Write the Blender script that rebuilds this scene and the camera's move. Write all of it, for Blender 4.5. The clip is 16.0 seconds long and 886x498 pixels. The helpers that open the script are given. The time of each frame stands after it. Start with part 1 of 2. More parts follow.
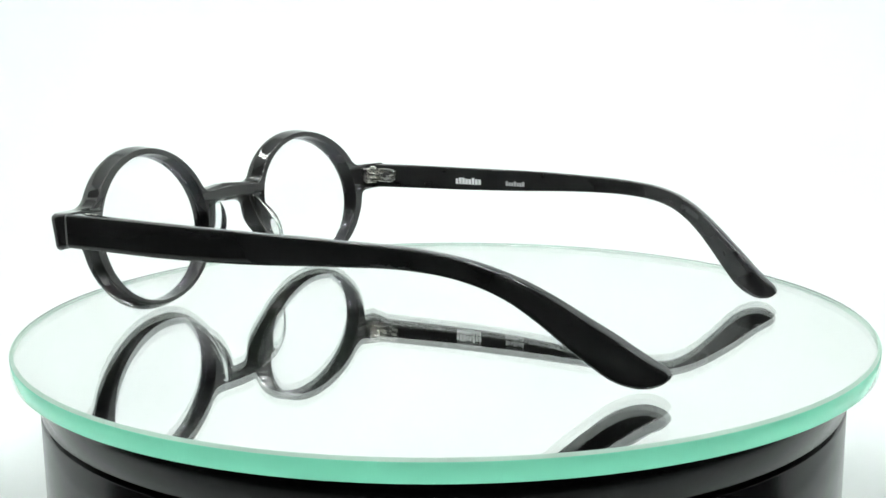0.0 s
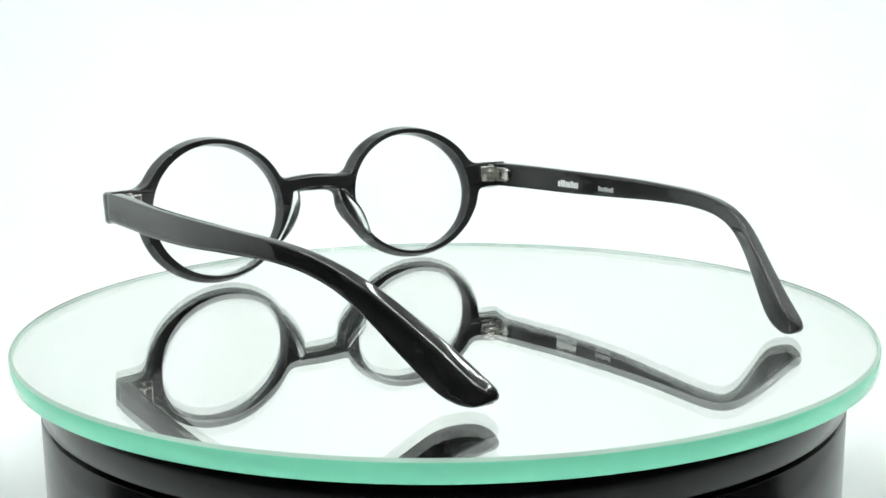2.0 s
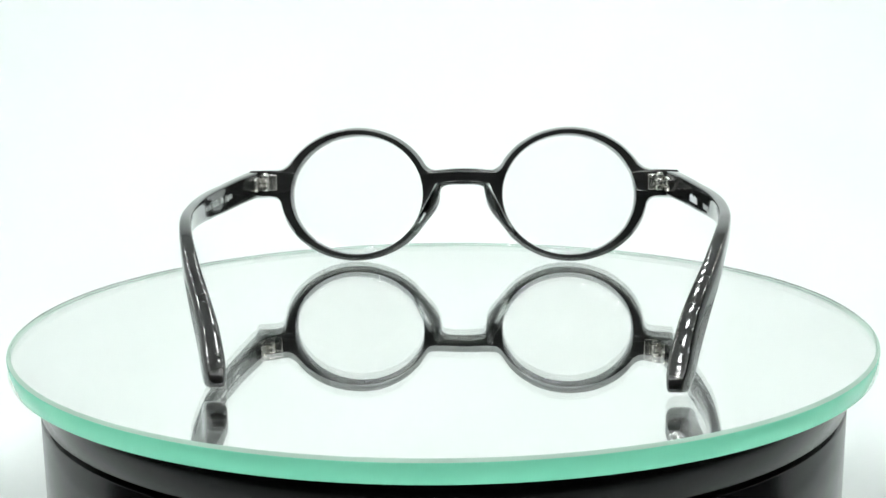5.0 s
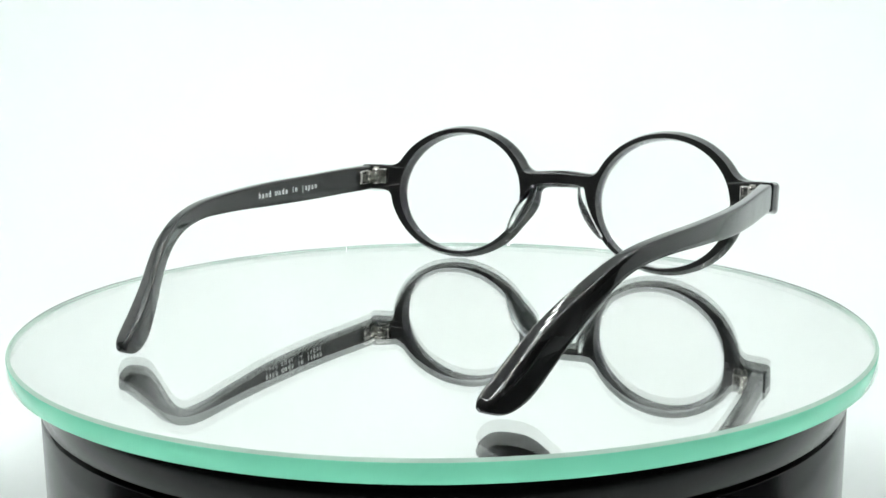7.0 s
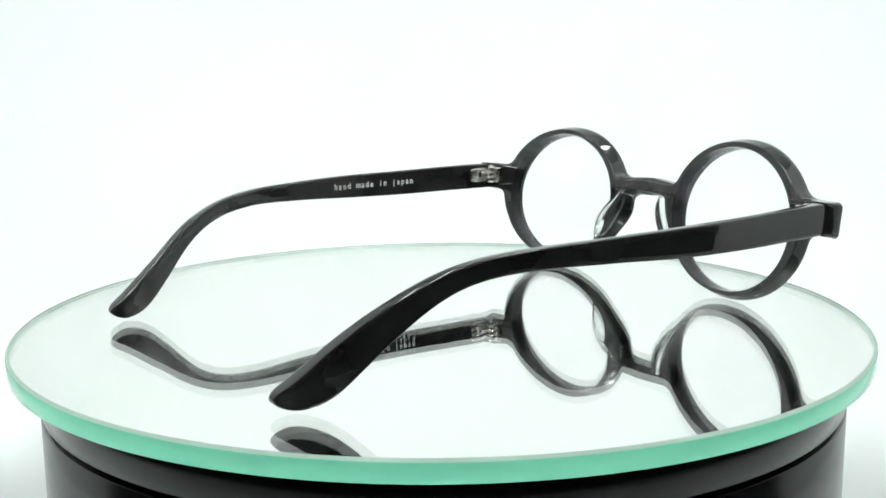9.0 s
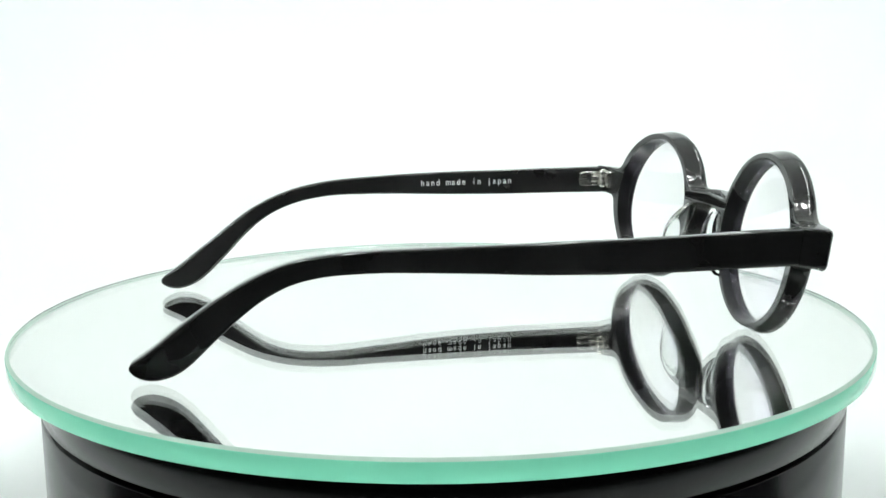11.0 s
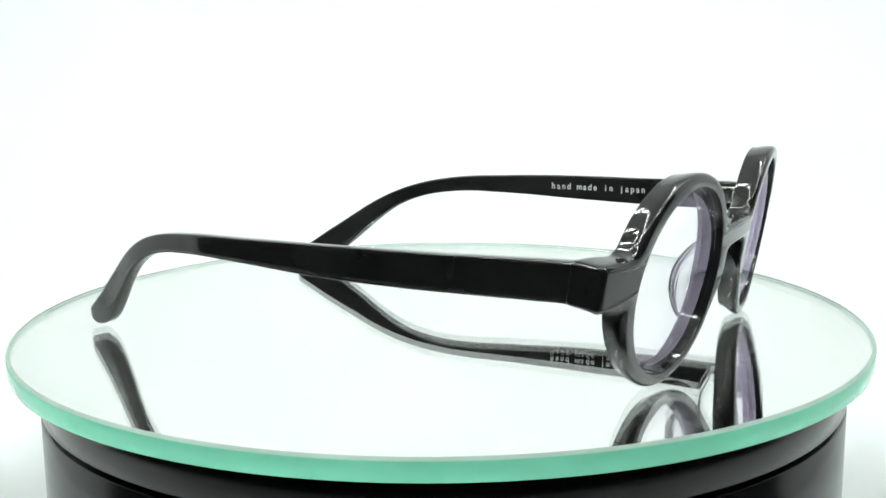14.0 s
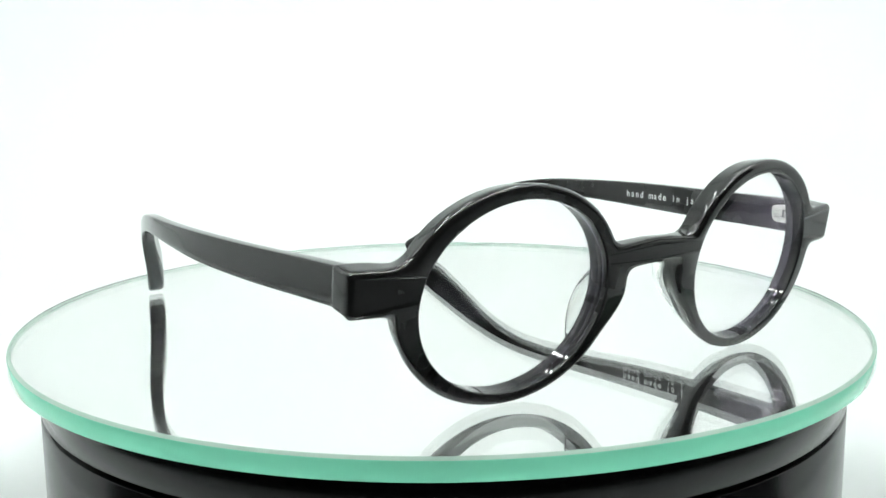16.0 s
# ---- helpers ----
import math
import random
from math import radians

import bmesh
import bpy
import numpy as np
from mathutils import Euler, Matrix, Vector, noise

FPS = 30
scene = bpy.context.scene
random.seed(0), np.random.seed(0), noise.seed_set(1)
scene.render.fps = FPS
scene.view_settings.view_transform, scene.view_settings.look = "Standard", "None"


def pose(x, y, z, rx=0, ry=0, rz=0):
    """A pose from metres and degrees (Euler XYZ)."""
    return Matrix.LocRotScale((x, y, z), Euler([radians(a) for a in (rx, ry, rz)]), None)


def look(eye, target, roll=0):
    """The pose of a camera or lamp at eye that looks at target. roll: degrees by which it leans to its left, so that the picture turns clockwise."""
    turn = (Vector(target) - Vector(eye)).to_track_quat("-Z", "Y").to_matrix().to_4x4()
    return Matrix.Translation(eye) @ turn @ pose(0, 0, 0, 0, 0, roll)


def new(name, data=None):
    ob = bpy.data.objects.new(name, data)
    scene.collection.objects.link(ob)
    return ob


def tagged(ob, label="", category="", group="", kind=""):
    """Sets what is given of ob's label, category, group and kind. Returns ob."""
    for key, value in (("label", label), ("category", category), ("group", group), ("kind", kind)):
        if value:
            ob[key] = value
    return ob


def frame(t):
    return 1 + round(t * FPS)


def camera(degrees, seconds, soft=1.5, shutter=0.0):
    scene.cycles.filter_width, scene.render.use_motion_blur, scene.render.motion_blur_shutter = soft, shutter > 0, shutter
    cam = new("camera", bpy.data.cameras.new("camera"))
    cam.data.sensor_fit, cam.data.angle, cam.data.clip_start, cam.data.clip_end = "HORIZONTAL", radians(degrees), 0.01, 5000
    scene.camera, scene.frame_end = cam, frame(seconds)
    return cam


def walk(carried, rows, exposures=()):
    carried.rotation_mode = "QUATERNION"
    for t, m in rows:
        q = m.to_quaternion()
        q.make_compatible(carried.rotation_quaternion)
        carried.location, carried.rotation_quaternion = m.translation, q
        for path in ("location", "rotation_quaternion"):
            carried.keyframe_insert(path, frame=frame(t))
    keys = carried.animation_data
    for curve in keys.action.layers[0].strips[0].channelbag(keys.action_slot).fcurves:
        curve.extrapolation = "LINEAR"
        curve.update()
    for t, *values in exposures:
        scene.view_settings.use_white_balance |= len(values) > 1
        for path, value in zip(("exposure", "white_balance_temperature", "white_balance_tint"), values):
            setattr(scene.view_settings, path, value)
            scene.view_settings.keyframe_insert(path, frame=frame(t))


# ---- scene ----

MM = 0.001
SPIN, FAR_T = 12.748, 4.725      # degrees a second, and the time when the spectacles face straight away

# ---- camera: on a stand, still ----
cam = camera(44.388, 16.0, soft=1.6)
EYE, PAN, TILT = Vector((0, -0.26547, 0.06291)), radians(0.036), radians(10.079)
AIM = EYE + Vector((math.sin(PAN) * math.cos(TILT), math.cos(PAN) * math.cos(TILT), -math.sin(TILT)))
walk(cam, [(0, look(EYE, AIM, -0.552)), (16, look(EYE, AIM, -0.552))], exposures=[(0, -0.03), (1.5, -0.04), (3.5, -0.09), (9.2, -0.10), (12.0, -0.04), (16, -0.04)])

# ---- world and lights ----
world = bpy.data.worlds.new("world")
scene.world = world
world.use_nodes = True
world.node_tree.nodes["Background"].inputs["Color"].default_value = (0.02, 0.021, 0.022, 1)
world.node_tree.nodes["Background"].inputs["Strength"].default_value = 1.0

BOX_X, BOX_FRONT, BOX_BACK, BOX_TOP, FLOOR_Z = 0.34, -0.21, 0.42, 0.40, -0.052
STRIPS_X = (-0.23, -0.11, 0.11, 0.23)          # the rows of diodes under the roof
SIDE_FRONT = -0.05                # the side panels end short of the roof
LAMP_COLOR = (0.955, 1.0, 0.976)
DIODE_POWER = 77.0
ROW_Y, ROW_STEP, ROW_COUNT = -0.185, 0.032, 13


# ---- materials ----
def material(name):
    mat = bpy.data.materials.new(name)
    mat.use_nodes = True
    nt = mat.node_tree
    return mat, nt, nt.nodes["Principled BSDF"]


def setp(bsdf, **kw):
    for key, value in kw.items():
        key = key.replace("_", " ")
        bsdf.inputs[key].default_value = (*value, 1) if isinstance(value, tuple) else value


def noise_ramp(nt, scale, lo, hi, detail=4.0, stretch=(1, 1, 1)):
    """Object-space noise run through a colour ramp from lo to hi."""
    tc, mp = nt.nodes.new("ShaderNodeTexCoord"), nt.nodes.new("ShaderNodeMapping")
    nz, cr = nt.nodes.new("ShaderNodeTexNoise"), nt.nodes.new("ShaderNodeValToRGB")
    mp.inputs["Scale"].default_value = stretch
    nz.inputs["Scale"].default_value, nz.inputs["Detail"].default_value = scale, detail
    nt.links.new(tc.outputs["Object"], mp.inputs["Vector"])
    nt.links.new(mp.outputs["Vector"], nz.inputs["Vector"])
    nt.links.new(nz.outputs["Fac"], cr.inputs["Fac"])
    cr.color_ramp.elements[0].position, cr.color_ramp.elements[1].position = 0.3, 0.7
    cr.color_ramp.elements[0].color, cr.color_ramp.elements[1].color = (*lo, 1), (*hi, 1)
    return cr.outputs["Color"], nz.outputs["Fac"]


def bump(nt, bsdf, height, strength, distance):
    b = nt.nodes.new("ShaderNodeBump")
    b.inputs["Strength"].default_value, b.inputs["Distance"].default_value = strength, distance
    nt.links.new(height, b.inputs["Height"])
    nt.links.new(b.outputs["Normal"], bsdf.inputs["Normal"])


def acetate():
    mat, nt, p = material("black_acetate")
    col, _ = noise_ramp(nt, 90, (0.0130, 0.0130, 0.0129), (0.0190, 0.0190, 0.0188), 5)
    nt.links.new(col, p.inputs["Base Color"])
    rough, fac = noise_ramp(nt, 420, (0.03, 0.03, 0.03), (0.055, 0.055, 0.055), 6)
    nt.links.new(rough, p.inputs["Roughness"])
    _, wave = noise_ramp(nt, 110, (0, 0, 0), (1, 1, 1), 2)
    bump(nt, p, wave, 0.16, 0.0004)
    setp(p, IOR=1.5)
    return mat


def black_plastic():
    mat, nt, p = material("black_gloss_plastic")
    col, _ = noise_ramp(nt, 60, (0.006, 0.006, 0.0062), (0.010, 0.010, 0.0105), 5)
    nt.links.new(col, p.inputs["Base Color"])
    rough, _ = noise_ramp(nt, 900, (0.15, 0.15, 0.15), (0.22, 0.22, 0.22), 6)
    nt.links.new(rough, p.inputs["Roughness"])
    setp(p, IOR=1.5)
    return mat


def matte_black():
    mat, nt, p = material("matte_black_gap")
    setp(p, Base_Color=(0.004, 0.004, 0.004), Roughness=0.8)
    return mat


def nickel():
    mat, nt, p = material("nickel_silver")
    rough, fac = noise_ramp(nt, 1500, (0.16, 0.16, 0.16), (0.3, 0.3, 0.3), 5, (1, 0.2, 1))
    nt.links.new(rough, p.inputs["Roughness"])
    setp(p, Base_Color=(0.72, 0.70, 0.66), Metallic=1.0)
    return mat


def silvering():
    mat, nt, p = material("mirror_silvering")
    setp(p, Base_Color=(0.988, 0.993, 0.985), Metallic=1.0, Roughness=0.0)
    return mat


def clear_glass():
    mat, nt, p = material("clear_float_glass")
    setp(p, Base_Color=(1.0, 1.0, 0.996), Roughness=0.0, IOR=1.52, Transmission_Weight=1.0)
    return mat


def glass_edge():
    """Ground edge of the glass: light that runs through the sheet comes out here, green by the iron in it."""
    mat, nt, p = material("green_ground_glass_edge")
    tr, gl, mix = (nt.nodes.new(n) for n in ("ShaderNodeBsdfTranslucent", "ShaderNodeBsdfGlossy", "ShaderNodeMixShader"))
    df, mix2 = nt.nodes.new("ShaderNodeBsdfDiffuse"), nt.nodes.new("ShaderNodeMixShader")
    col, _ = noise_ramp(nt, 60, (0.175, 0.575, 0.405), (0.195, 0.605, 0.43), 4)
    nt.links.new(col, tr.inputs["Color"])
    nt.links.new(col, df.inputs["Color"])
    mix2.inputs[0].default_value = 0.3
    nt.links.new(tr.outputs[0], mix2.inputs[1])
    nt.links.new(df.outputs[0], mix2.inputs[2])
    gl.inputs["Roughness"].default_value = 0.05
    gl.inputs["Color"].default_value = (0.93, 0.98, 0.95, 1)
    fr = nt.nodes.new("ShaderNodeFresnel")
    fr.inputs["IOR"].default_value = 1.52
    nt.links.new(fr.outputs[0], mix.inputs[0])
    nt.links.new(mix2.outputs[0], mix.inputs[1])
    nt.links.new(gl.outputs[0], mix.inputs[2])
    nt.links.new(mix.outputs[0], nt.nodes["Material Output"].inputs["Surface"])
    return mat


def glass_chamfer():
    """Narrow ground bevel round the top of the glass."""
    mat, nt, p = material("ground_glass_bevel")
    tr, df, mix = (nt.nodes.new(n) for n in ("ShaderNodeBsdfTranslucent", "ShaderNodeBsdfDiffuse", "ShaderNodeMixShader"))
    tr.inputs["Color"].default_value = (0.40, 0.54, 0.47, 1)
    df.inputs["Color"].default_value = (0.40, 0.52, 0.46, 1)
    mix.inputs[0].default_value = 0.5
    nt.links.new(tr.outputs[0], mix.inputs[1])
    nt.links.new(df.outputs[0], mix.inputs[2])
    nt.links.new(mix.outputs[0], nt.nodes["Material Output"].inputs["Surface"])
    return mat


def lens_glass():
    """Thin clear lens with a violet anti-reflection coating."""
    mat, nt, p = material("coated_lens")
    tr, gl, mix, lw, pw, ma = (nt.nodes.new(n) for n in ("ShaderNodeBsdfTransparent", "ShaderNodeBsdfGlossy", "ShaderNodeMixShader", "ShaderNodeLayerWeight", "ShaderNodeMath", "ShaderNodeMath"))
    tr.inputs["Color"].default_value = (0.992, 0.992, 0.990, 1)
    gl.inputs["Color"].default_value = (0.86, 0.74, 1.0, 1)
    gl.inputs["Roughness"].default_value = 0.0
    lw.inputs["Blend"].default_value = 0.5
    pw.operation, ma.operation = "POWER", "MULTIPLY_ADD"
    pw.inputs[1].default_value, ma.inputs[1].default_value, ma.inputs[2].default_value = 4.2, 0.55, 0.020
    nt.links.new(lw.outputs["Facing"], pw.inputs[0])
    nt.links.new(pw.outputs[0], ma.inputs[0])
    nt.links.new(ma.outputs[0], mix.inputs[0])
    nt.links.new(tr.outputs[0], mix.inputs[1])
    nt.links.new(gl.outputs[0], mix.inputs[2])
    nt.links.new(mix.outputs[0], nt.nodes["Material Output"].inputs["Surface"])
    return mat


def clear_plastic():
    mat, nt, p = material("clear_acetate")
    setp(p, Base_Color=(0.93, 0.95, 0.94), Roughness=0.03, IOR=1.45, Transmission_Weight=1.0)
    return mat


def white_sheet(name, lo, hi):
    mat, nt, p = material(name)
    col, fac = noise_ramp(nt, 9, lo, hi, 5)
    nt.links.new(col, p.inputs["Base Color"])
    setp(p, Roughness=0.75)
    _, fine = noise_ramp(nt, 700, (0, 0, 0), (1, 1, 1), 3)
    bump(nt, p, fine, 0.08, 0.0003)
    return mat


def print_ink(name, color):
    mat, nt, p = material(name)
    col, _ = noise_ramp(nt, 2500, tuple(c * 0.82 for c in color), color, 3)
    nt.links.new(col, p.inputs["Base Color"])
    setp(p, Roughness=0.45)
    return mat


def diode_glow():
    mat, nt, p = material("white_diode")
    setp(p, Base_Color=(0.9, 0.9, 0.85), Emission_Color=LAMP_COLOR, Emission_Strength=DIODE_POWER)
    return mat


def dark_wall():
    mat, nt, p = material("dark_room_paint")
    col, _ = noise_ramp(nt, 3, (0.022, 0.022, 0.024), (0.034, 0.034, 0.036), 4)
    nt.links.new(col, p.inputs["Base Color"])
    setp(p, Roughness=0.8)
    return mat


ACETATE, PLASTIC, GAP, NICKEL = acetate(), black_plastic(), matte_black(), nickel()
SILVER, GLASS, EDGE, BEVEL, LENS, CLEAR = silvering(), clear_glass(), glass_edge(), glass_chamfer(), lens_glass(), clear_plastic()
SHEET = white_sheet("white_backdrop_sheet", (0.755, 0.792, 0.786), (0.785, 0.819, 0.813))
LINING = white_sheet("white_box_lining", (0.76, 0.775, 0.775), (0.82, 0.83, 0.83))
INK, DIM_INK = print_ink("pale_grey_print", (0.82, 0.84, 0.84)), print_ink("worn_grey_print", (0.42, 0.43, 0.43))
DIODE, DARK = diode_glow(), dark_wall()


# ---- mesh helpers ----
def mesh_of(name, verts, faces, mats, smooth=True, slots=None):
    me = bpy.data.meshes.new(name)
    me.from_pydata([tuple(v) for v in verts], [], faces)
    for m in mats:
        me.materials.append(m)
    if slots is not None:
        me.polygons.foreach_set("material_index", slots)
    bm = bmesh.new()
    bm.from_mesh(me)
    bmesh.ops.remove_doubles(bm, verts=bm.verts, dist=1e-6)
    bmesh.ops.recalc_face_normals(bm, faces=bm.faces)
    bm.to_mesh(me)
    bm.free()
    me.polygons.foreach_set("use_smooth", [smooth] * len(me.polygons))
    return me


def part_of(name, me, parent, label=""):
    ob = new(name, me)
    ob.parent = parent
    return tagged(ob, label)


def part(name, bm, mat, parent, label=""):
    me = bpy.data.meshes.new(name)
    bm.to_mesh(me)
    bm.free()
    me.materials.append(mat)
    return part_of(name, me, parent, label)


def box_bm(lo, hi, bevel=0.0, segments=2):
    bm = bmesh.new()
    bmesh.ops.create_cube(bm, size=1)
    for v in bm.verts:
        v.co = Vector([a + (b - a) * (c + 0.5) for a, b, c in zip(lo, hi, v.co)])
    if bevel:
        bmesh.ops.bevel(bm, geom=bm.edges[:], offset=bevel, segments=segments, affect="EDGES", profile=0.5)
        for f in bm.faces:
            f.smooth = True
    return bm


def loft(rings, closed=False, cap=True):
    """Vertices and faces of a skin over rings of equal length."""
    n, verts, faces = len(rings[0]), [v for r in rings for v in r], []
    last = len(rings) if closed else len(rings) - 1
    for i in range(last):
        j = (i + 1) % len(rings)
        for k in range(n):
            l = (k + 1) % n
            faces.append((i * n + k, i * n + l, j * n + l, j * n + k))
    if cap and not closed:
        faces.append(tuple(range(n))[::-1])
        faces.append(tuple(range((len(rings) - 1) * n, len(rings) * n)))
    return verts, faces


def turned(profile, steps=180):
    """A ring of revolution about z through a closed profile of (radius, z) in metres."""
    rings = []
    for k in range(steps):
        a = 2 * math.pi * k / steps
        rings.append([(r * math.cos(a), r * math.sin(a), z) for r, z in profile])
    return loft(rings, closed=True)


def spline(xs, ys, x):
    """Catmull-Rom value at x; xs rising."""
    i = int(np.clip(np.searchsorted(xs, x) - 1, 0, len(xs) - 2))
    slopes = np.gradient(ys, xs)
    h = xs[i + 1] - xs[i]
    s = (x - xs[i]) / h
    return ((2 * s**3 - 3 * s**2 + 1) * ys[i] + (s**3 - 2 * s**2 + s) * h * slopes[i]
            + (3 * s**2 - 2 * s**3) * ys[i + 1] + (s**3 - s**2) * h * slopes[i + 1])


# ---- the light box ----
def light_box():
    # one white sheet: floor, sweep and back
    sweep, thick = 0.34, 0.002
    line = [(BOX_FRONT - 0.02, FLOOR_Z)] + [(BOX_BACK - sweep + sweep * math.sin(a), FLOOR_Z + sweep - sweep * math.cos(a)) for a in np.linspace(0, math.pi / 2, 40)] + [(BOX_BACK, BOX_TOP)]
    rings = []
    for x in np.linspace(-BOX_X, BOX_X, 9):
        up = [(x, y, z) for y, z in line]
        down = [(x, y + thick, z - thick) for y, z in line[::-1]]
        rings.append(up + down)
    v, f = loft(rings)
    tagged(new("backdrop", mesh_of("backdrop", v, f, [SHEET])), "seamless white backdrop sheet sweeping up behind the turntable", "backdrop", kind="structure")
    for name, x0, x1 in (("wall_west", -BOX_X - 0.006, -BOX_X - 0.001), ("wall_east", BOX_X + 0.001, BOX_X + 0.006)):
        part(name, box_bm((x0, SIDE_FRONT, FLOOR_Z - 0.004), (x1, BOX_BACK + 0.01, BOX_TOP)), LINING, None)
        tagged(bpy.data.objects[name], "white side panel of a photo light box", "wall", kind="structure")
    part("ceiling", box_bm((-BOX_X - 0.006, BOX_FRONT, BOX_TOP + 0.001), (BOX_X + 0.006, BOX_BACK + 0.01, BOX_TOP + 0.006)), LINING, None)
    tagged(bpy.data.objects["ceiling"], "white roof of a photo light box", "ceiling", kind="structure")
    part("tabletop", box_bm((-0.60, -0.80, FLOOR_Z - 0.035), (0.60, 0.55, FLOOR_Z - 0.006), 0.003), DARK, None)
    tagged(bpy.data.objects["tabletop"], "dark matte table under the light box", "table", kind="structure")
    # the dim room in front of the box
    for name, lo, hi in (("wall_south", (-0.75, -0.90, -0.3), (0.75, -0.87, 0.8)), ("wall_room_west", (-0.75, -0.87, -0.3), (-0.72, 0.6, 0.8)),
                         ("wall_room_east", (0.72, -0.87, -0.3), (0.75, 0.6, 0.8))):
        part(name, box_bm(lo, hi), DARK, None)
        tagged(bpy.data.objects[name], "dark wall of the dim room", "wall", kind="structure")
    part("ceiling_room", box_bm((-0.75, -0.90, 0.8), (0.75, 0.6, 0.83)), DARK, None)
    tagged(bpy.data.objects["ceiling_room"], "dark ceiling of the dim room", "ceiling", kind="structure")


def led_strip(m, count, start):
    """One row of diodes on a board; it shines along its -z."""
    strip = tagged(new("led_strip"), "row of white light diodes out of view under the box roof", "light", "diode rows")
    strip.matrix_world = m
    part("circuit_board", box_bm((-0.010, start - 0.015, -0.0025), (0.010, start + ROW_STEP * (count - 1) + 0.015, -0.0005)), LINING, strip)
    me = bpy.data.meshes.get("diode")
    for k in range(count):
        if me is None:
            chip = part("diode", box_bm((-0.009, -0.0045, -0.0045), (0.009, 0.0045, -0.0026)), DIODE, strip)
            me = chip.data
        else:
            chip = part_of("diode", me, strip)
        chip.location = (0, start + ROW_STEP * k, 0)


def led_strips():
    for sx in STRIPS_X:
        led_strip(pose(sx, 0, BOX_TOP), ROW_COUNT, ROW_Y)
    # added unseen row along the front edge leans to brighten the box's back
    led_strip(pose(0, BOX_FRONT + 0.02, BOX_TOP - 0.012) @ pose(0, 0, 0, 42, 0, 0) @ pose(0, 0, 0, 0, 0, 90), 15, -0.224)


# ---- the turntable ----
DISC_R, DISC_T, BASE_R = 101.8, 4.2, 95.9


def turntable():
    base = tagged(new("turntable"), "glossy black plastic display turntable on the white sheet", "turntable")
    base.location = (0, 0, FLOOR_Z)
    top = -DISC_T * MM - 0.0006 - FLOOR_Z
    R = BASE_R * MM
    seam = -0.0144 - FLOOR_Z
    v, f = turned([(R - 0.02, 0), (R - 0.001, 0), (R, 0.001), (R, seam - 0.0008), (R - 0.0002, seam - 0.0006), (R - 0.02, seam - 0.0006)], 240)
    part_of("body", mesh_of("body", v, f, [PLASTIC]), base)
    v, f = turned([(R - 0.0198, seam - 0.00055), (R - 0.0022, seam - 0.00055), (R - 0.0022, seam + 0.00055), (R - 0.0198, seam + 0.00055)], 240)
    part_of("seam", mesh_of("seam", v, f, [GAP]), base, "narrow dark gap round the turntable")
    v, f = turned([(R - 0.02, seam + 0.0006), (R - 0.0002, seam + 0.0006), (R, seam + 0.0008), (R, top - 0.0012), (R - 0.0009, top - 0.0003), (R - 0.003, top), (R - 0.02, top)], 240)
    part_of("platter_rim", mesh_of("platter_rim", v, f, [PLASTIC]), base)
    v, f = turned([(0.002, top - 0.004), (R - 0.0195, top - 0.004), (R - 0.0195, top - 0.0002), (0.002, top - 0.0002)], 120)
    part_of("platter", mesh_of("platter", v, f, [PLASTIC]), base)


def glass_disc():
    disc = tagged(new("mirror_disc"), "round mirrored glass plate with green edge on the turntable", "mirror")
    R, T = DISC_R * MM, DISC_T * MM
    steps, verts, faces, slots = 256, [], [], []
    prof = [(R - 0.0008, 0.0), (R - 0.0001, -0.0005), (R, -0.0007), (R, -T + 0.0001), (R - 0.0001, -T)]
    for k in range(steps):
        a = 2 * math.pi * k / steps
        verts += [(r * math.cos(a), r * math.sin(a), z) for r, z in prof]
    n = len(prof)
    for k in range(steps):
        l = (k + 1) % steps
        for i in range(n - 1):
            faces.append((k * n + i, l * n + i, l * n + i + 1, k * n + i + 1))
            slots.append((2, 1, 1, 1)[i])
    faces.append(tuple(k * n for k in range(steps)))
    faces.append(tuple(k * n + n - 1 for k in range(steps))[::-1])
    slots += [0, 3]
    me = mesh_of("glass", verts, faces, [GLASS, EDGE, BEVEL, SILVER], True, slots)
    for p in me.polygons:
        if len(p.vertices) > 10 or p.material_index == 2:
            p.use_smooth = False
    sheet = part_of("glass", me, disc, "clear glass sheet with a pale green ground edge")
    sheet.visible_shadow = False
    Rm = R - 0.0006
    v, f = turned([(0.00005, -T - 0.0001), (Rm, -T - 0.0001), (Rm, -T - 0.00016), (0.00005, -T - 0.00016)], 200)
    part_of("backing_paint", mesh_of("backing_paint", v, f, [GAP], False), disc, "dark backing paint under the silvered glass")
    return disc


# ---- the spectacles, in millimetres, facing +y, on the disc's centre ----
X0, FRONT_Y, FRONT_Z, LEAN, THICK = 2.25, 68.2, 20.6, radians(9.0), 4.6
LENS_U, LENS_A, LENS_B = 32.8, 20.3, 18.5
CAST_V = 5.2                     # height of the point from which the outline of the front is cast


def sweep_back(u):
    a = math.sqrt(u * u + 9.0) - 3.0
    return 0.0009 * u * u + 0.047 * a + 0.5 * min(1.0, max(0.0, (abs(u) - 54.0) / 10.0)) ** 2


def on_front(u, v, w):
    """Place of a point of the front: u across, v up, w out of its rear face."""
    y = FRONT_Y - sweep_back(u) + w * math.cos(LEAN) + v * math.sin(LEAN)
    z = FRONT_Z + v * math.cos(LEAN) - w * math.sin(LEAN)
    return ((X0 + u) * MM, y * MM, z * MM)


def smin(a, b, k):
    h = np.clip(0.5 + 0.5 * (b - a) / k, 0, 1)
    return b * (1 - h) + a * h - k * h * (1 - h)


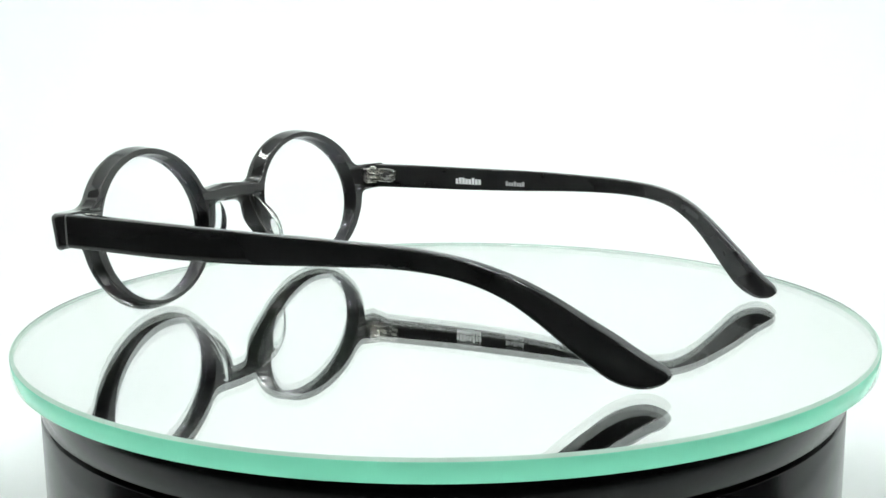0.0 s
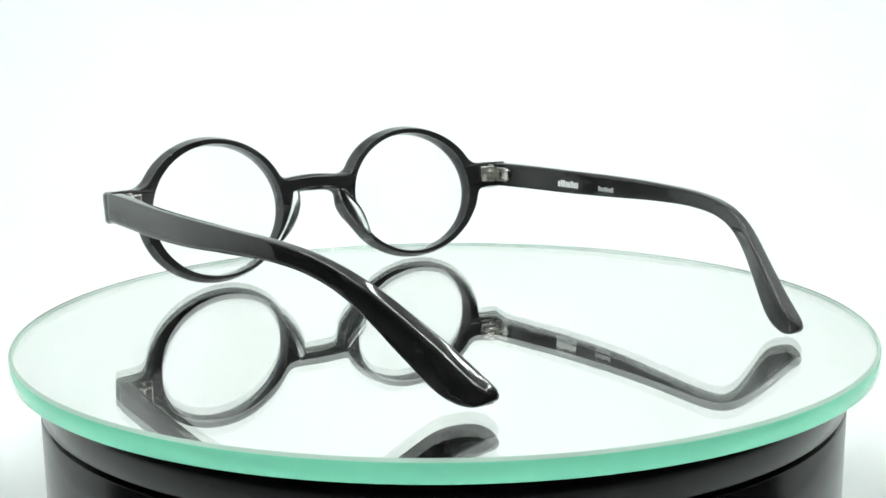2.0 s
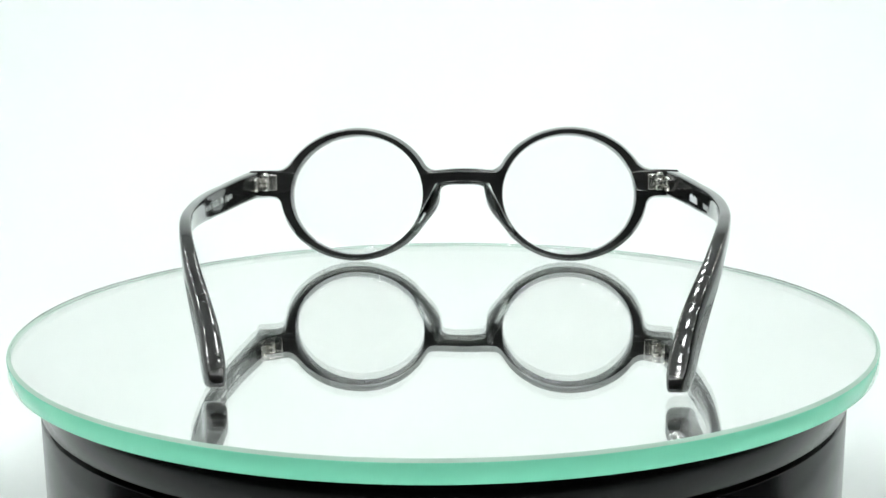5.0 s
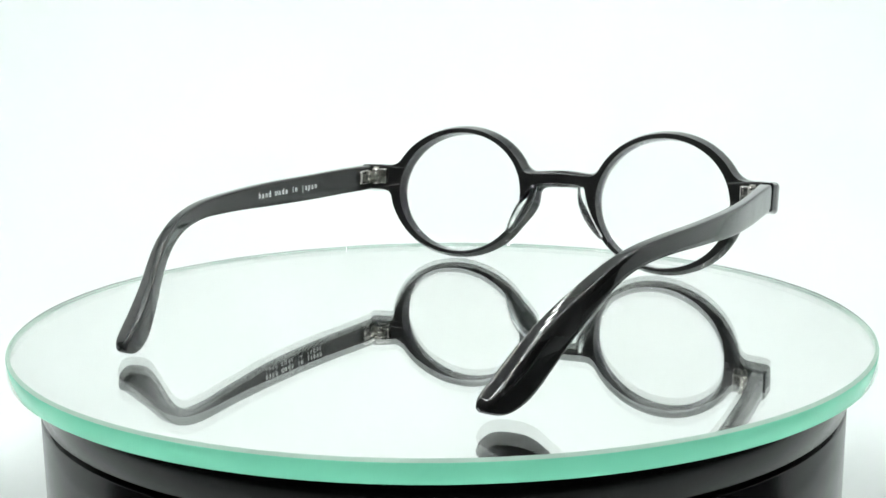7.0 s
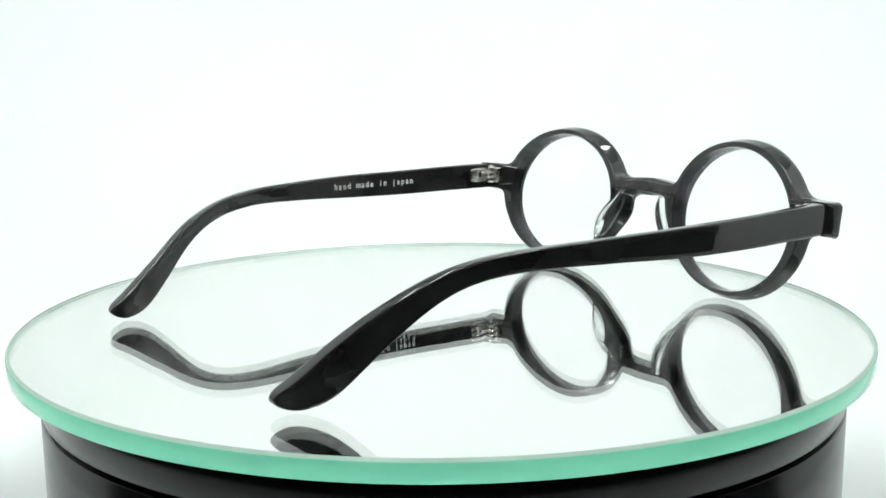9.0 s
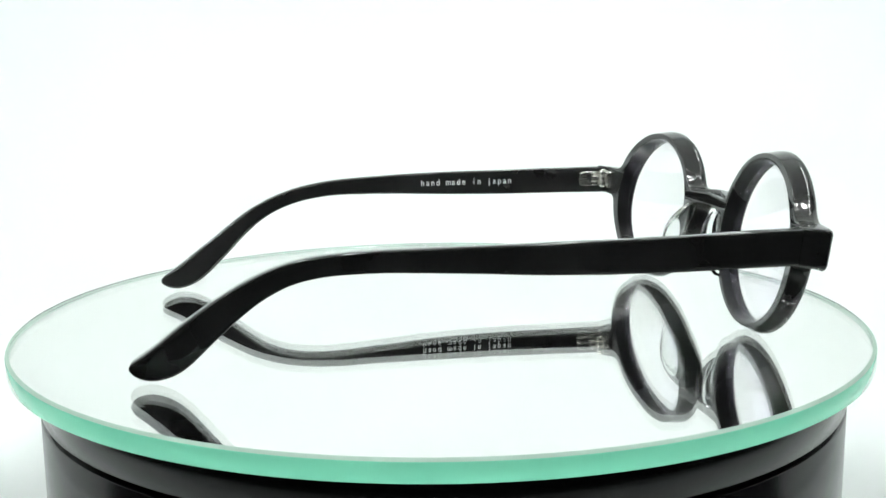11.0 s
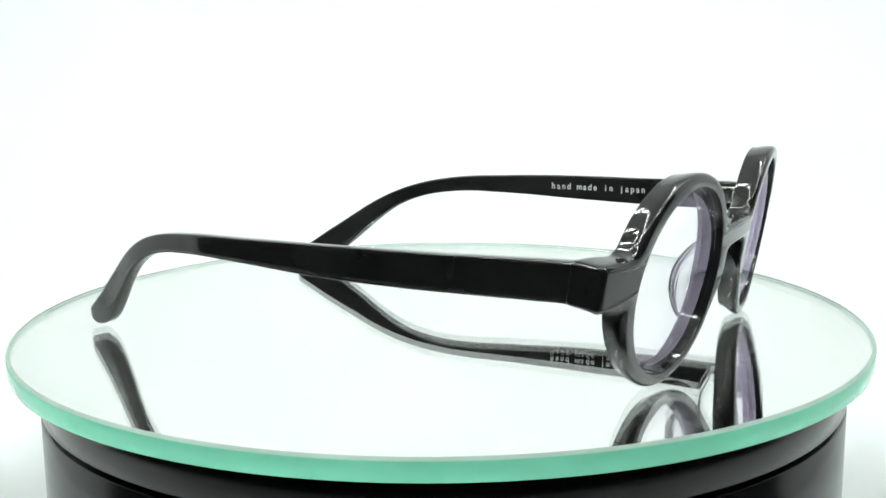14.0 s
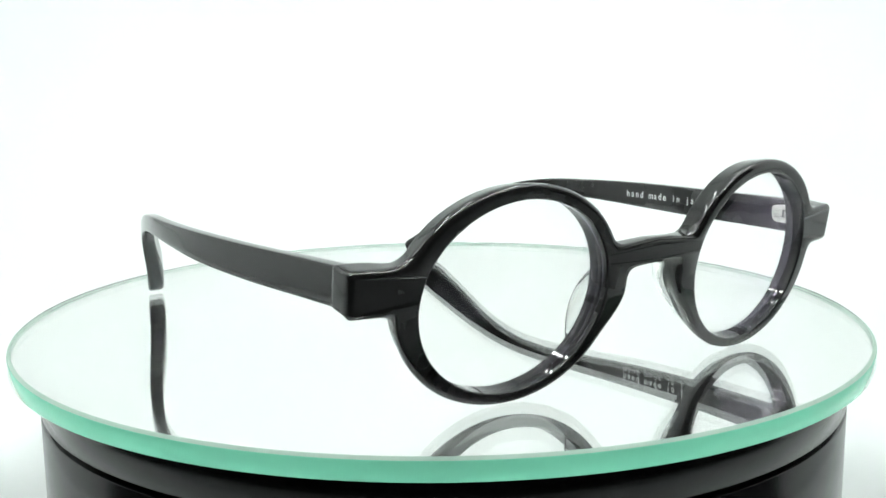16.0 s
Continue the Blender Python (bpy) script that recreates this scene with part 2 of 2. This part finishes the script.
def ellipse_d(u, v, a, b):
    k1 = np.hypot(u / a, v / b)
    k2 = np.hypot(u / (a * a), v / (b * b))
    return k1 * (k1 - 1) / np.maximum(k2, 1e-6)


def slab_d(u, v, cu, cv, hu, hv, r):
    qx, qy = np.abs(u - cu) - hu + r, np.abs(v - cv) - hv + r
    return np.hypot(np.maximum(qx, 0), np.maximum(qy, 0)) + np.minimum(np.maximum(qx, qy), 0) - r


def front_d(u, v):
    """Signed distance to the outline of the front, right half."""
    rim = ellipse_d(u - LENS_U - 0.1, v - 0.5, LENS_A + 2.6, LENS_B + 1.65)
    cheek = ellipse_d(u - LENS_U + 5.3, v + 0.5, 19.8, 11.0)
    lug = slab_d(u, v, 56.0, 4.2, 8.6, 3.7, 0.7)
    bridge = slab_d(u, v + 0.009 * u * u, 0.0, 5.75, 16.0, 2.0, 0.6)
    d = smin(rim, lug, 3.2)
    d = smin(d, cheek, 2.0)
    return smin(d, bridge, 3.4)


def reach(theta, fn, level, start=6.0, stop=70.0):
    """Distance from the casting point to where fn rises over level, ray by ray; never past the middle plane."""
    r = np.linspace(start, stop, 1600)
    out = []
    for t in theta:
        du, dv = math.cos(t), math.sin(t)
        d = fn(LENS_U + r * du, CAST_V + r * dv) - level
        hit = np.argmax(d > 0)
        rr = r[hit - 1] + (r[hit] - r[hit - 1]) * (-d[hit - 1]) / (d[hit] - d[hit - 1]) if hit > 0 else r[0]
        if du < 0:
            rr = min(rr, LENS_U / -du)
        out.append(rr)
    return out


def rear_depth(u, v):
    """How far the rear of the front stands back of the w = 0 face; deepest at the end of the lug."""
    def ease(x):
        x = min(1.0, max(0.0, x))
        return x * x * (3 - 2 * x)
    return 0.85 - 0.55 * ease((u - 20.0) / 25.0) + 1.55 * ease((u - 55.0) / 6.0) - 0.55 * ease((4.0 - v) / 20.0) + 0.35 * ease((v - 1.0) / 13.0) * ease((u - 12.0) / 16.0)


def front_frame(parent):
    fine = [radians(a) for a in np.arange(-15, 15, 0.2)]
    rays = sorted(list(np.linspace(-math.pi, math.pi, 300, endpoint=False)) + fine + [f + math.pi if f < 0 else f - math.pi for f in fine])
    theta = [rays[0]]
    for ray in rays[1:]:
        if ray - theta[-1] > 0.002 and ray < math.pi - 0.002:
            theta.append(ray)

    def hole(u, v):
        return ellipse_d(u - LENS_U + 0.35, v - 0.3, LENS_A - 0.35, LENS_B - 0.3)

    def rear(u, v):
        """The outline at the rear, which keeps its full size on the lugs, where the arms butt against it."""
        return front_d(u, v) - 0.62 * np.clip((u - 53.0) / 5.0, 0, 1)

    T = THICK
    profile = [(0, hole, 0.40), (0.07, hole, 0.28), (0.28, hole, 0.23), (T * 0.5, hole, 0.16), (T - 0.45, hole, 0.0), (T - 0.12, hole, 0.12), (T, hole, 0.42),
               (T, front_d, -0.55), (T - 0.10, front_d, -0.08), (T - 0.40, front_d, 0.32), (T - 0.95, front_d, 0.58),
               (T * 0.5, front_d, 0.40), (1.0, rear, -0.34), (0.25, rear, -0.43), (0.06, rear, -0.50), (0, rear, -0.62)]
    verts, faces = [], []
    for side in (1, -1):
        base = len(verts)
        for w, fn, level in profile:
            for t, r in zip(theta, reach(theta, fn, level)):
                u, v = LENS_U + r * math.cos(t), CAST_V + r * math.sin(t)
                verts.append(on_front(side * max(u, 0), v, w - rear_depth(u, v) if w <= 1.0 else w))
        n, m = len(theta), len(profile)
        for i in range(m):
            j = (i + 1) % m
            for k in range(n):
                l = (k + 1) % n
                q = [base + i * n + k, base + i * n + l, base + j * n + l, base + j * n + k]
                if all(abs(verts[x][0] - X0 * MM) < 1e-7 for x in q):
                    continue
                faces.append(tuple(q))
    ob = part_of("front_frame", mesh_of("front_frame", verts, faces, [ACETATE]), parent, "black acetate front with two round rims")
    wn = ob.modifiers.new("weighted_normals", "WEIGHTED_NORMAL")
    wn.mode, wn.weight = "FACE_AREA", 70
    return ob


def lens(parent, side):
    rings, N = [], 96
    for w, s in ((2.1, 0.985), (2.3, 1.006), (3.1, 1.006), (3.3, 0.985)):
        rings.append([on_front(side * (LENS_U + LENS_A * s * math.cos(a)), LENS_B * s * math.sin(a), w) for a in np.linspace(0, 2 * math.pi, N, endpoint=False)])
    def dome(w, bulge):
        out = []
        for s in (0.985, 0.8, 0.6, 0.4, 0.2, 0.03):
            out.append([on_front(side * (LENS_U + LENS_A * s * math.cos(a)), LENS_B * s * math.sin(a), w + bulge * (1 - s * s)) for a in np.linspace(0, 2 * math.pi, N, endpoint=False)])
        return out
    back, front = dome(2.1, 1.3), dome(3.3, 1.3)
    v, f = loft(back[::-1] + rings + front)
    return part_of("lens", mesh_of("lens", v, f, [LENS]), parent, "clear round lens with violet coating")


# side arm stations: y, z of the middle, height across the arm
ARM = [(-71.2, 2.6, 0.9), (-70.7, 2.65, 2.2), (-69.3, 2.75, 4.0), (-66.9, 3.2, 5.9), (-63.3, 5.05, 7.1), (-59.5, 8.5, 6.9), (-55.2, 12.45, 6.1), (-50.2, 16.7, 5.2), (-45.3, 20.2, 4.5),
       (-40.0, 22.85, 4.1), (-34.0, 24.4, 4.0), (-26.0, 25.2, 4.15), (-10.0, 25.45, 4.9), (10.0, 25.15, 6.2), (30.0, 24.9, 6.9), (50.0, 24.95, 7.25), (61.6, 24.9, 7.35)]
# the left arm sits a little lower at its bend and is a little taller
LEFT_LOWER = ((-72, -64, -55, -40, -25, 0, 62), (0.5, -0.2, -1.4, -1.4, -0.5, -0.3, -0.2))
LEFT_TALLER = ((-72, -30, 0, 62), (0.0, 0.1, 0.5, 0.4))
# sideways middle of each arm at chosen y
ARM_X = {1: [(-76, 45.3), (-60, 50.8), (-45, 58.0), (-25, 63.9), (0, 67.4), (33, 67.1), (63, 64.65)],
         -1: [(-76, -36.75), (-60, -42.65), (-45, -50.0), (-25, -56.9), (0, -61.2), (33, -62.1), (63, -61.0)]}


def arm_x(side, y):
    t = np.array(ARM_X[side], float)
    return spline(t[:, 0], t[:, 1], y)


def arm_width(y):
    ys = np.array([-76.0, -71.9, -70.8, -69, -66, -60, -50, -40, -25, 20, 45, 58, 70])
    return float(spline(ys, np.array([0.9, 1.3, 2.7, 4.0, 4.6, 4.5, 3.8, 3.2, 2.8, 2.6, 2.8, 3.7, 4.3]), y))


def arm(parent, side):
    t = np.array(ARM, float)
    if side < 0:
        t[:, 1] += np.interp(t[:, 0], *LEFT_LOWER)
        t[:, 2] += np.interp(t[:, 0], *LEFT_TALLER)
    s = np.concatenate([[0], np.cumsum(np.hypot(np.diff(t[:, 0]), np.diff(t[:, 1])))])
    ss = np.linspace(0, s[-1], 220)
    raw = np.array([[spline(s, t[:, 0], q), spline(s, t[:, 1], q), spline(s, t[:, 2], q)] for q in ss])
    # ease the middle line so that it runs in one even bow
    mid = raw.copy()
    for i, q in enumerate(ss):
        wide = min(1.9, max(q, 0.01) * 0.35, max(s[-1] - q, 0.01) * 0.35)
        k = np.exp(-0.5 * ((ss - q) / wide) ** 2)
        mid[i] = (k[:, None] * raw).sum(0) / k.sum()
    tang = np.gradient(mid[:, :2], ss, axis=0)
    ease = np.ones(13) / 13
    tang = np.stack([np.convolve(np.pad(c, 6, mode="edge"), ease, mode="valid") for c in tang.T], 1)
    tang /= np.linalg.norm(tang, axis=1)[:, None]
    rings = []
    for (y, z, h), (ty, tz) in zip(mid, tang):
        hw, hh = arm_width(y) / 2, h / 2
        ring = []
        for a in np.linspace(0, 2 * math.pi, 56, endpoint=False):
            c, sn = math.cos(a), math.sin(a)
            e = float(np.interp(y, [-60, -30, 40], [0.42, 0.36, 0.29]))
            p, q = hw * math.copysign(abs(c) ** e, c), hh * math.copysign(abs(sn) ** e, sn)
            yy, zz = y - tz * q, z + ty * q
            ring.append(((arm_x(side, yy) + p) * MM, yy * MM, zz * MM))
        rings.append(ring)
    end = rings[-1]
    cx = [sum(c) / len(end) for c in zip(*end)]
    rings.append([tuple(c + (v - c) * k + d for v, c, k, d in zip(p, cx, (0.97, 1, 0.97), (0, 0.0001, 0))) for p in end])
    v, f = loft(rings)
    return part_of("temple_arm", mesh_of("temple_arm", v, f, [ACETATE]), parent, "long black acetate side arm curving down at the ear")


def inner_x(side, y):
    return arm_x(side, y) - side * (arm_width(y) / 2 + 0.02)


def hinge(parent, arm_ob, side):
    """Nickel hinge: leaf on the arm, leaf on the front, three barrels and a screw."""
    x0 = inner_x(side, 57)
    def bx(name, lo, hi, bevel, owner):
        lo2 = [min(a, b) * MM for a, b in zip(lo, hi)]
        hi2 = [max(a, b) * MM for a, b in zip(lo, hi)]
        return part(name, box_bm(lo2, hi2, bevel * MM, 3), NICKEL, owner)
    rings = []
    for k, dx in ((0.88, 0.5), (1.0, 0.35), (1.0, -0.6), (0.97, -0.72), (0.9, -0.78)):
        rings.append([((x0 + side * dx) * MM, (56.8 + 3.5 * k * math.copysign(abs(math.cos(a)) ** 0.55, math.cos(a))) * MM, (25.2 + 2.15 * k * math.copysign(abs(math.sin(a)) ** 0.5, math.sin(a))) * MM) for a in np.linspace(0, 2 * math.pi, 36, endpoint=False)])
    v, f = loft(rings)
    leaf = part_of("hinge_leaf", mesh_of("hinge_leaf", v, f, [NICKEL]), arm_ob)
    tagged(leaf, "rounded nickel hinge leaf")
    bx("hinge_tongue", (x0 - side * 0.4, 57.2, 24.6), (x0 - side * 1.5, 61.4, 26.0), 0.3, arm_ob)
    # thin black block on the uncut leaf stands in for a slot's shade
    slot_patch = part("hinge_recess", box_bm([min(x0 - side * 0.70, x0 - side * 0.83) * MM, 56.4 * MM, 24.45 * MM], [max(x0 - side * 0.70, x0 - side * 0.83) * MM, 57.3 * MM, 26.1 * MM]), GAP, arm_ob)
    tagged(slot_patch, "black patch for the shade in the hinge leaf's slot")
    px = x0 - side * 1.9
    plate = bx("hinge_plate", (px + side * 0.3, 60.6, 22.9), (px - side * 3.4, 63.2, 27.6), 0.4, parent)
    tagged(plate, "nickel hinge plate on the front")
    for z0, z1 in ((22.8, 24.4), (24.5, 26.0), (26.1, 27.7)):
        ring = []
        for z in (z0, z0 + 0.15, z1 - 0.15, z1):
            r = 1.15 if z in (z0, z1) else 1.35
            ring.append([((px + r * math.cos(a)) * MM, (60.7 + r * math.sin(a)) * MM, z * MM) for a in np.linspace(0, 2 * math.pi, 20, endpoint=False)])
        v, f = loft(ring)
        part_of("hinge_barrel", mesh_of("hinge_barrel", v, f, [NICKEL]), parent)
    ring = [[((px + r * math.cos(a)) * MM, (60.7 + r * math.sin(a)) * MM, z * MM) for a in np.linspace(0, 2 * math.pi, 16, endpoint=False)] for z, r in ((27.6, 0.9), (28.0, 0.9), (28.15, 0.6))]
    v, f = loft(ring)
    part_of("hinge_screw", mesh_of("hinge_screw", v, f, [NICKEL]), parent)


def nose_pad(parent, side):
    """Clear half-oval pad set on the rear of the rim beside the nose."""
    rings, N = [], 26
    for k in range(N):
        s = k / (N - 1)
        v = 3.4 - 14.8 * s
        u = 7.5 + 1.4 * s + 6.4 * s * s
        deep = 5.3 * math.sin(math.pi * (0.06 + 0.90 * s)) ** 0.62
        th = 0.95 + 0.6 * math.sin(math.pi * s)
        ring = []
        for a in np.linspace(0, 2 * math.pi, 18, endpoint=False):
            c, sn = math.cos(a), math.sin(a)
            w = 0.6 - (deep + 0.6) * (0.5 - 0.5 * c)
            flare = 0.10 * w * w * 0.55
            ring.append(on_front(side * (u + flare + th * sn * (0.55 + 0.45 * abs(sn))), v, w))
        rings.append(ring)
    v, f = loft(rings)
    return part_of("nose_pad", mesh_of("nose_pad", v, f, [CLEAR]), parent, "clear plastic nose pad")


def lettering(arm_ob):
    """Printed words on the inner face of the left arm."""
    pitch, y0, z = 1.59, 4.0, 24.3
    cell = 0.50
    for k, char in enumerate("hand made in japan"):
        if char == " ":
            continue
        cu = bpy.data.curves.new("printed_letter", "FONT")
        cu.body, cu.align_x = char, "CENTER"
        cu.size, cu.extrude, cu.offset = 1.0, 0.004, 0.008
        cu.materials.append(INK)
        ob = new("printed_letter", cu)
        ob.parent = arm_ob
        y = y0 + pitch * (k + cell)
        along = Vector((inner_x(-1, y + 0.5) - inner_x(-1, y - 0.5), 1, 0)).normalized()
        up = Vector((0, 0, 1))
        out = along.cross(up)
        sx, sy = 2.25 * MM, 2.55 * MM
        ob.matrix_local = Matrix(((along.x * sx, up.x * sy, out.x * MM, (inner_x(-1, y) + 0.10) * MM), (along.y * sx, up.y * sy, out.y * MM, y * MM), (along.z * sx, up.z * sy, out.z * MM, z * MM), (0, 0, 0, 1)))
        tagged(ob, "small pale grey printed letter")


def printed_bars(arm_ob):
    """Two short marks on the inner face of the right arm, as plain bars."""
    def bar(y0, y1, z0, z1, mat):
        xs = [inner_x(1, y0) - 0.02, inner_x(1, y1) - 0.02]
        lo = (min(xs) - 0.05, min(y0, y1), z0)
        hi = (max(xs) + 0.15, max(y0, y1), z1)
        part("printed_bar", box_bm([c * MM for c in lo], [c * MM for c in hi]), mat, arm_ob, "pale grey printed mark")
    y = 32.5
    for k in range(8):
        bar(y, y - 0.88, 23.35, 25.35 if k in (1, 2, 5) else 25.0, INK)
        y -= 1.1
    y = 15.4
    for k in range(7):
        bar(y, y - 0.70, 23.5, 24.55 if k % 3 else 24.9, DIM_INK)
        y -= 0.92


def spectacles():
    specs = tagged(new("eyeglasses"), "open black acetate eyeglasses with round lenses on a mirror", "eyeglasses")
    front_frame(specs)
    for side in (1, -1):
        lens(specs, side)
        nose_pad(specs, side)
        a = arm(specs, side)
        hinge(specs, a, side)
        if side < 0:
            lettering(a)
        else:
            printed_bars(a)
    return specs


light_box()
led_strips()
turntable()
DISC = glass_disc()
SPECS = spectacles()


def motions():
    times = [0.5 * k for k in range(33)]
    # the plate lies half a millimetre off the axis
    walk(DISC, [(t, pose(0.00053 * math.cos(radians(-25 - SPIN * t)), 0.00053 * math.sin(radians(-25 - SPIN * t)), 0, 0, 0, -SPIN * (t - FAR_T))) for t in times])
    walk(SPECS, [(t, pose(0, 0, 0.0001, 0, 0, -SPIN * (t - FAR_T))) for t in times])


motions()
